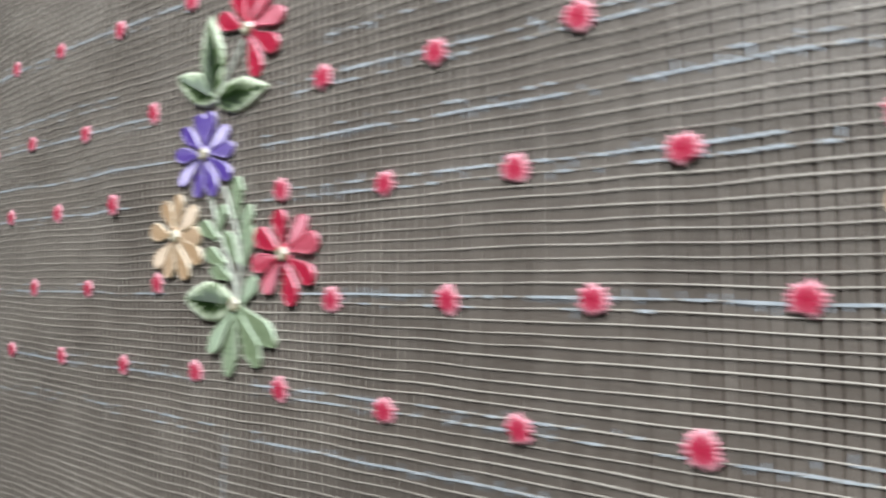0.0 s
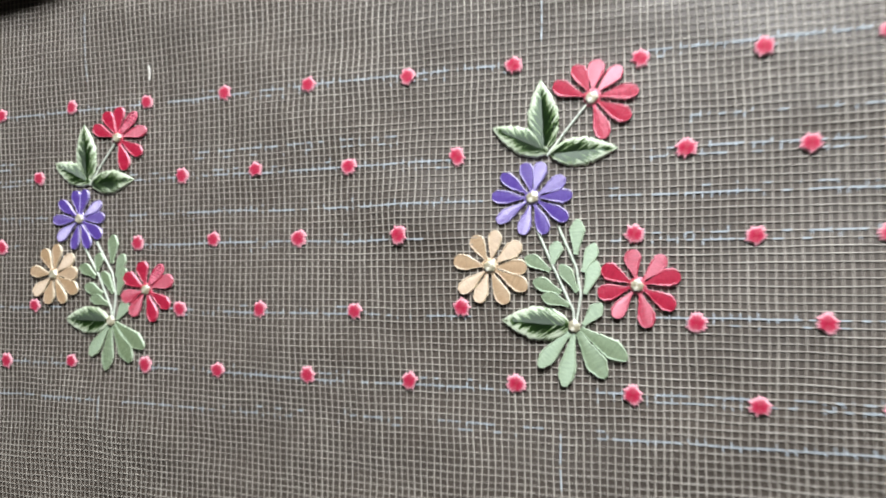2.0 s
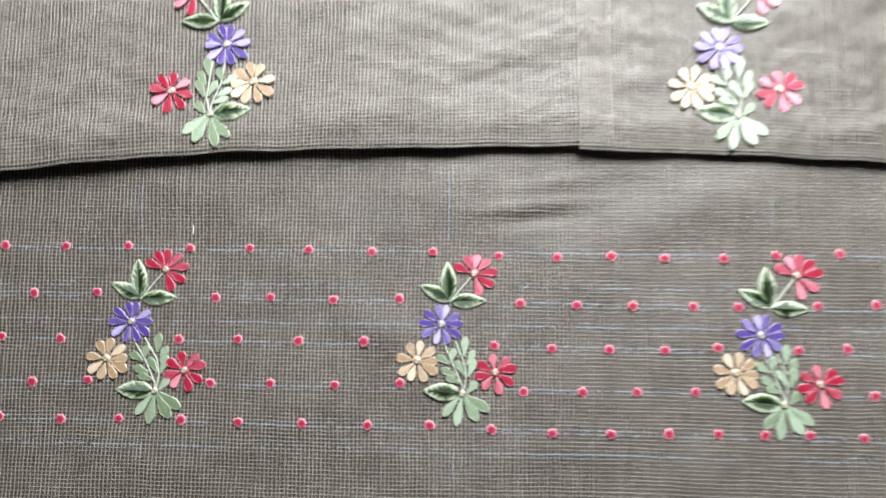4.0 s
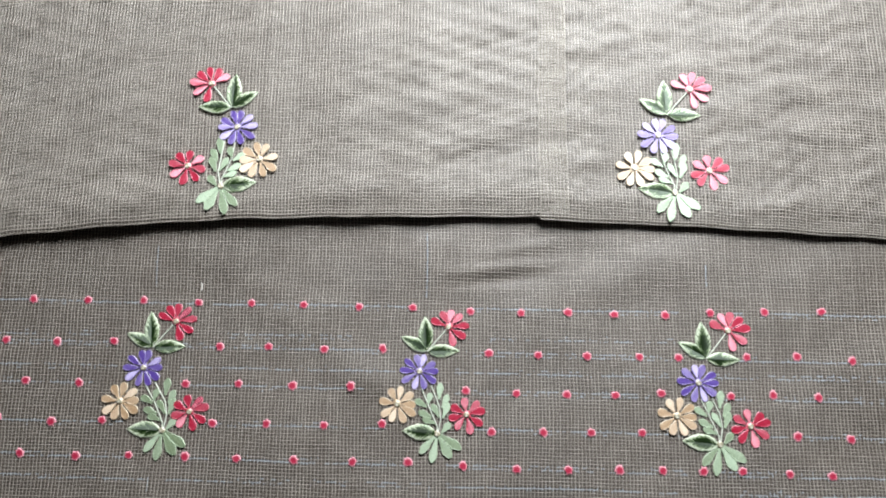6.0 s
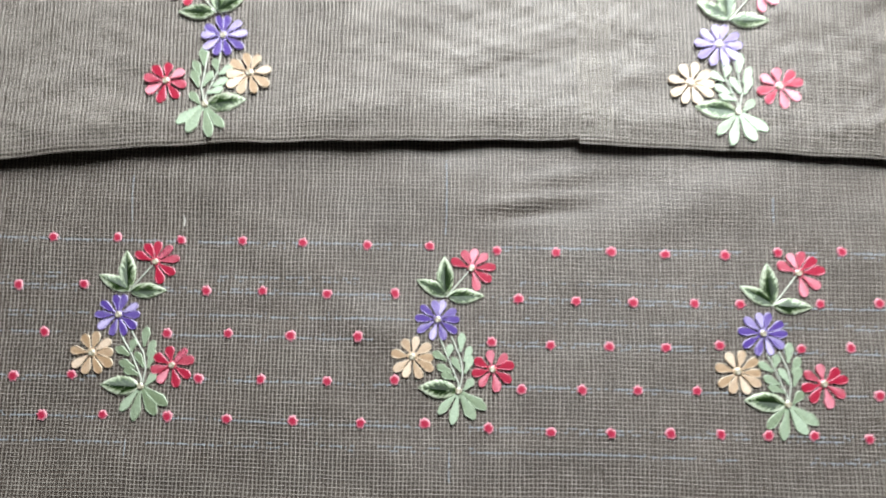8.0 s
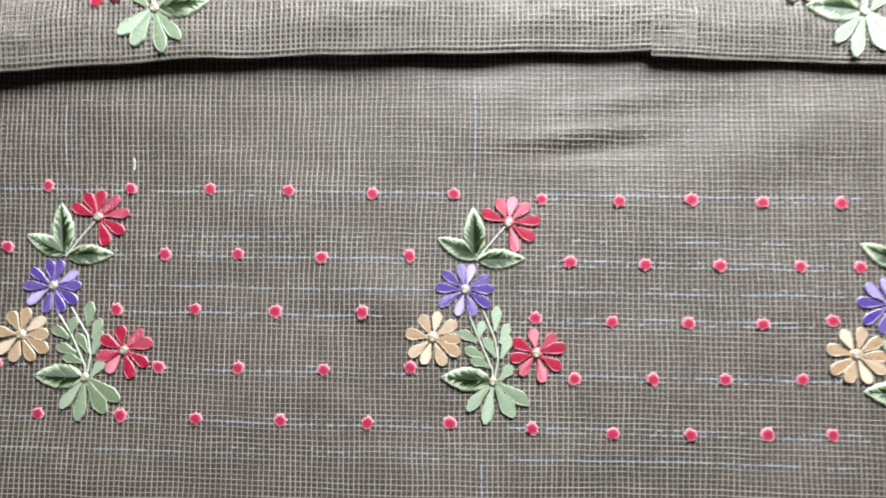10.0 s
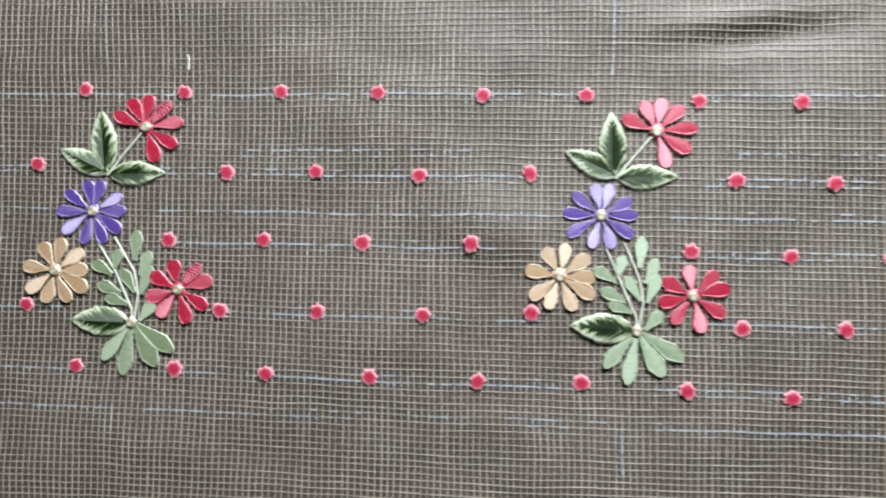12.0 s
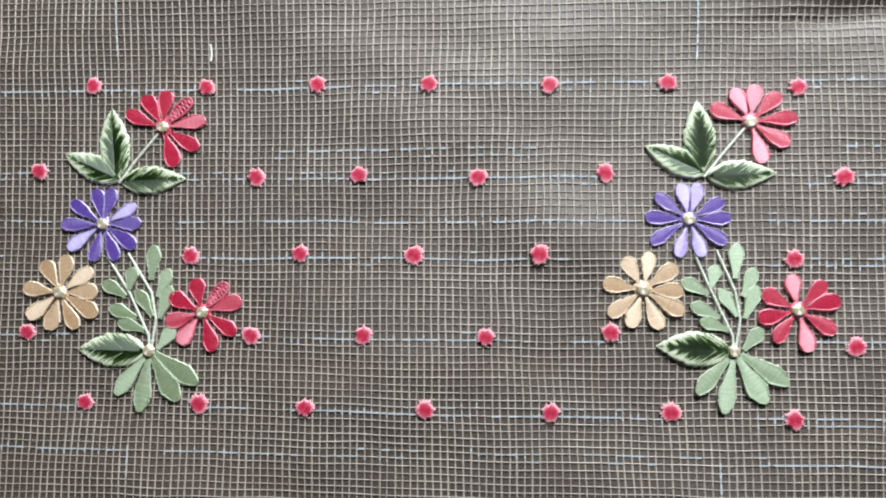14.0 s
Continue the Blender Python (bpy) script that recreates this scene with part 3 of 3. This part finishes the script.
dot_row(0.0406, -0.0096, [-0.0735, -0.039, -0.0041, 0.0307, 0.0642, 0.097, 0.1317, 0.165, 0.2008, 0.2321, 0.2611, 0.2896, 0.3211, 0.3486, 0.3815, 0.4164], [4, 4, 11, 3, 6, 3, -4, 1, -16, -21, -11, -16, -14, 6, 18, 27])
dot_row(0.0146, -0.0118, [-0.0878, -0.0552, -0.0201, 0.0462, 0.0767, 0.1111, 0.1471, 0.2123, 0.2425, 0.2721, 0.3041, 0.3278, 0.3691, 0.3994, 0.432], [4, 0, 13, -6, 0, -6, 6, -7, -11, -10, -6, -5, 8, 20, 0])
dot_row(-0.0093, -0.0084, [-0.072, -0.039, 0.0268, 0.0595, 0.0926, 0.1283, 0.1983, 0.229, 0.2594, 0.2885, 0.3163, 0.358, 0.3833, 0.4098], [1, -6, 1, 8, 5, 8, -2, -13, -13, -11, 8, -1, 12, 2])
dot_row(-0.0322, -0.0090, [-0.086, -0.0529, -0.0225, 0.0452, 0.0782, 0.1131, 0.148, 0.2139, 0.2449, 0.2734, 0.3039, 0.3958, 0.427], [3, -13, 2, 0, 4, 3, 19, -12, -7, -1, 4, 4, -5])
dot_row(-0.0525, -0.0118, [-0.07, -0.0359, -0.004, 0.0301, 0.0616, 0.096, 0.1311, 0.1642, 0.197, 0.2288, 0.2594, 0.2897, 0.3153, 0.339, 0.362, 0.3893, 0.4139], [0, -7, 4, 5, 2, 3, 2, 8, -4, -14, -10, -2, 2, 4, 9, 1, -2])


# ---- tailor's chalk lines and ticks: dust caught on the threads of the net ----
def dusted(name, label, flecks):
    """Thin flakes (x, y, z, half length, half width) joined into one part of the cloth."""
    f = np.array(flecks)
    corners = np.stack([np.stack([f[:, 0] + a * f[:, 3], f[:, 1] + b * f[:, 4], f[:, 2] + 0.00002 * (a + b)], -1) for a, b in ((-1, -1), (1, -1), (1, 1), (-1, 1))], 1)
    me = bpy.data.meshes.new(name)
    me.from_pydata(corners.reshape(-1, 3).tolist(), [], np.arange(len(f) * 4).reshape(-1, 4).tolist())
    tagged(part(name, me, CHALK, fabric, label), label, kind="stuff")


def chalk_row(y0, fall, spans, half, load=0.8):
    """A guide line drawn along the cloth, in one or more strokes (from x, to x)."""
    flecks = []
    for a, b in spans:
        for warp in WARP[(WARP[:, 0, 0] > a) & (WARP[:, 0, 0] < b)]:
            x = warp[len(warp) // 2, 0]
            y = y0 + fall * x + float(waves(x, 0.0, 61, 0.05, 1.0, 0.0003))
            thick = load * (1.15 + 1.0 * float(waves(x, y0, 62, 0.045, 0.01, 1.0)))
            near = WEFT[:, np.searchsorted(WEFT[0, :, 0], x)]
            for k in np.flatnonzero(np.abs(near[:, 1] - y) < half * 1.6):
                chance = thick * math.exp(-((near[k, 1] - y) / half) ** 2)
                if rng.uniform() < chance:
                    wx = x + PITCH_X * rng.uniform(0.3, 0.7)
                    wy, wz = np.interp(wx, WEFT[k, :, 0], WEFT[k, :, 1]), np.interp(wx, WEFT[k, :, 0], WEFT[k, :, 2])
                    flecks.append((wx, wy, wz + 0.00011, PITCH_X * rng.uniform(0.4, 0.65), 0.00022 * rng.uniform(0.7, 1.2)))
                if rng.uniform() < chance * 0.9:
                    wy = near[k, 1] + rng.uniform(-0.4, 0.4) * PITCH_Y
                    wx, wz = np.interp(wy, warp[:, 1], warp[:, 0]), np.interp(wy, warp[:, 1], warp[:, 2])
                    flecks.append((wx, wy, wz + 0.00012, 0.0002 * rng.uniform(0.7, 1.2), PITCH_Y * rng.uniform(0.15, 0.4)))
    dusted("chalk_line", "faint pale blue chalk guide line", flecks)


def chalk_tick(x, y0, y1, half=0.00023):
    """A short upright stroke along one thread."""
    warp = WARP[np.argmin(np.abs(WARP[:, np.searchsorted(WARP[0, :, 1], (y0 + y1) / 2), 0] - x))]
    flecks = []
    for y in np.arange(y0, y1, 0.0008):
        if rng.uniform() < 0.85:
            flecks.append((np.interp(y, warp[:, 1], warp[:, 0]), y, np.interp(y, warp[:, 1], warp[:, 2]) + 0.00022, half * rng.uniform(0.7, 1.2), 0.0005))
    dusted("chalk_tick", "short upright pale chalk tick", flecks)


chalk_row(0.0405, -0.009, [(-0.2, 0.03), (0.04, 0.163), (0.2, 0.33), (0.36, 0.5)], 0.0012, 0.9)
chalk_row(0.0206, -0.003, [(-0.1, -0.03), (0.05, 0.13), (0.21, 0.33)], 0.0012, 0.45)
chalk_row(0.0142, -0.0145, [(-0.2, -0.022), (0.022, 0.15), (0.196, 0.33), (0.36, 0.5)], 0.0012)
chalk_row(0.0004, -0.004, [(-0.2, -0.018), (0.022, 0.157), (0.19, 0.32), (0.35, 0.5)], 0.0012, 0.75)
chalk_row(-0.0096, -0.0115, [(-0.2, -0.03), (0.026, 0.135), (0.19, 0.31), (0.35, 0.5)], 0.0012)
chalk_row(-0.0328, -0.007, [(-0.2, -0.01), (0.04, 0.15), (0.2, 0.33), (0.38, 0.5)], 0.0012, 0.75)
chalk_row(-0.0528, -0.0135, [(-0.2, -0.003), (0.026, 0.165), (0.185, 0.33), (0.35, 0.5)], 0.0012, 0.9)
chalk_row(-0.0652, -0.0085, [(-0.2, 0.0074), (0.0197, 0.0923), (0.105, 0.172), (0.186, 0.3224), (0.36, 0.5)], 0.0009, 1.0)
for tick in ((0.0091, -0.0722, -0.0645), (0.0022, 0.051, 0.076), (0.1743, 0.046, 0.0865), (0.1768, -0.082, -0.067), (0.3463, 0.054, 0.0675)):
    chalk_tick(*tick)


def thread_end(x0, y0, x1, y1, radius):
    """A cut end of thread lying on the net."""
    t = np.linspace(0, 1, 12)
    x, y = x0 + (x1 - x0) * t + 0.0003 * np.sin(3 * t), y0 + (y1 - y0) * t
    path = np.stack([x, y, lie(x, y) + 0.0004], -1)[None]
    part("loose_thread", strands("loose_thread", path, radius, radius), WHITE_THREAD, fabric, "short loose white thread end")


thread_end(0.0318, 0.0485, 0.0316, 0.0535, 0.00028)
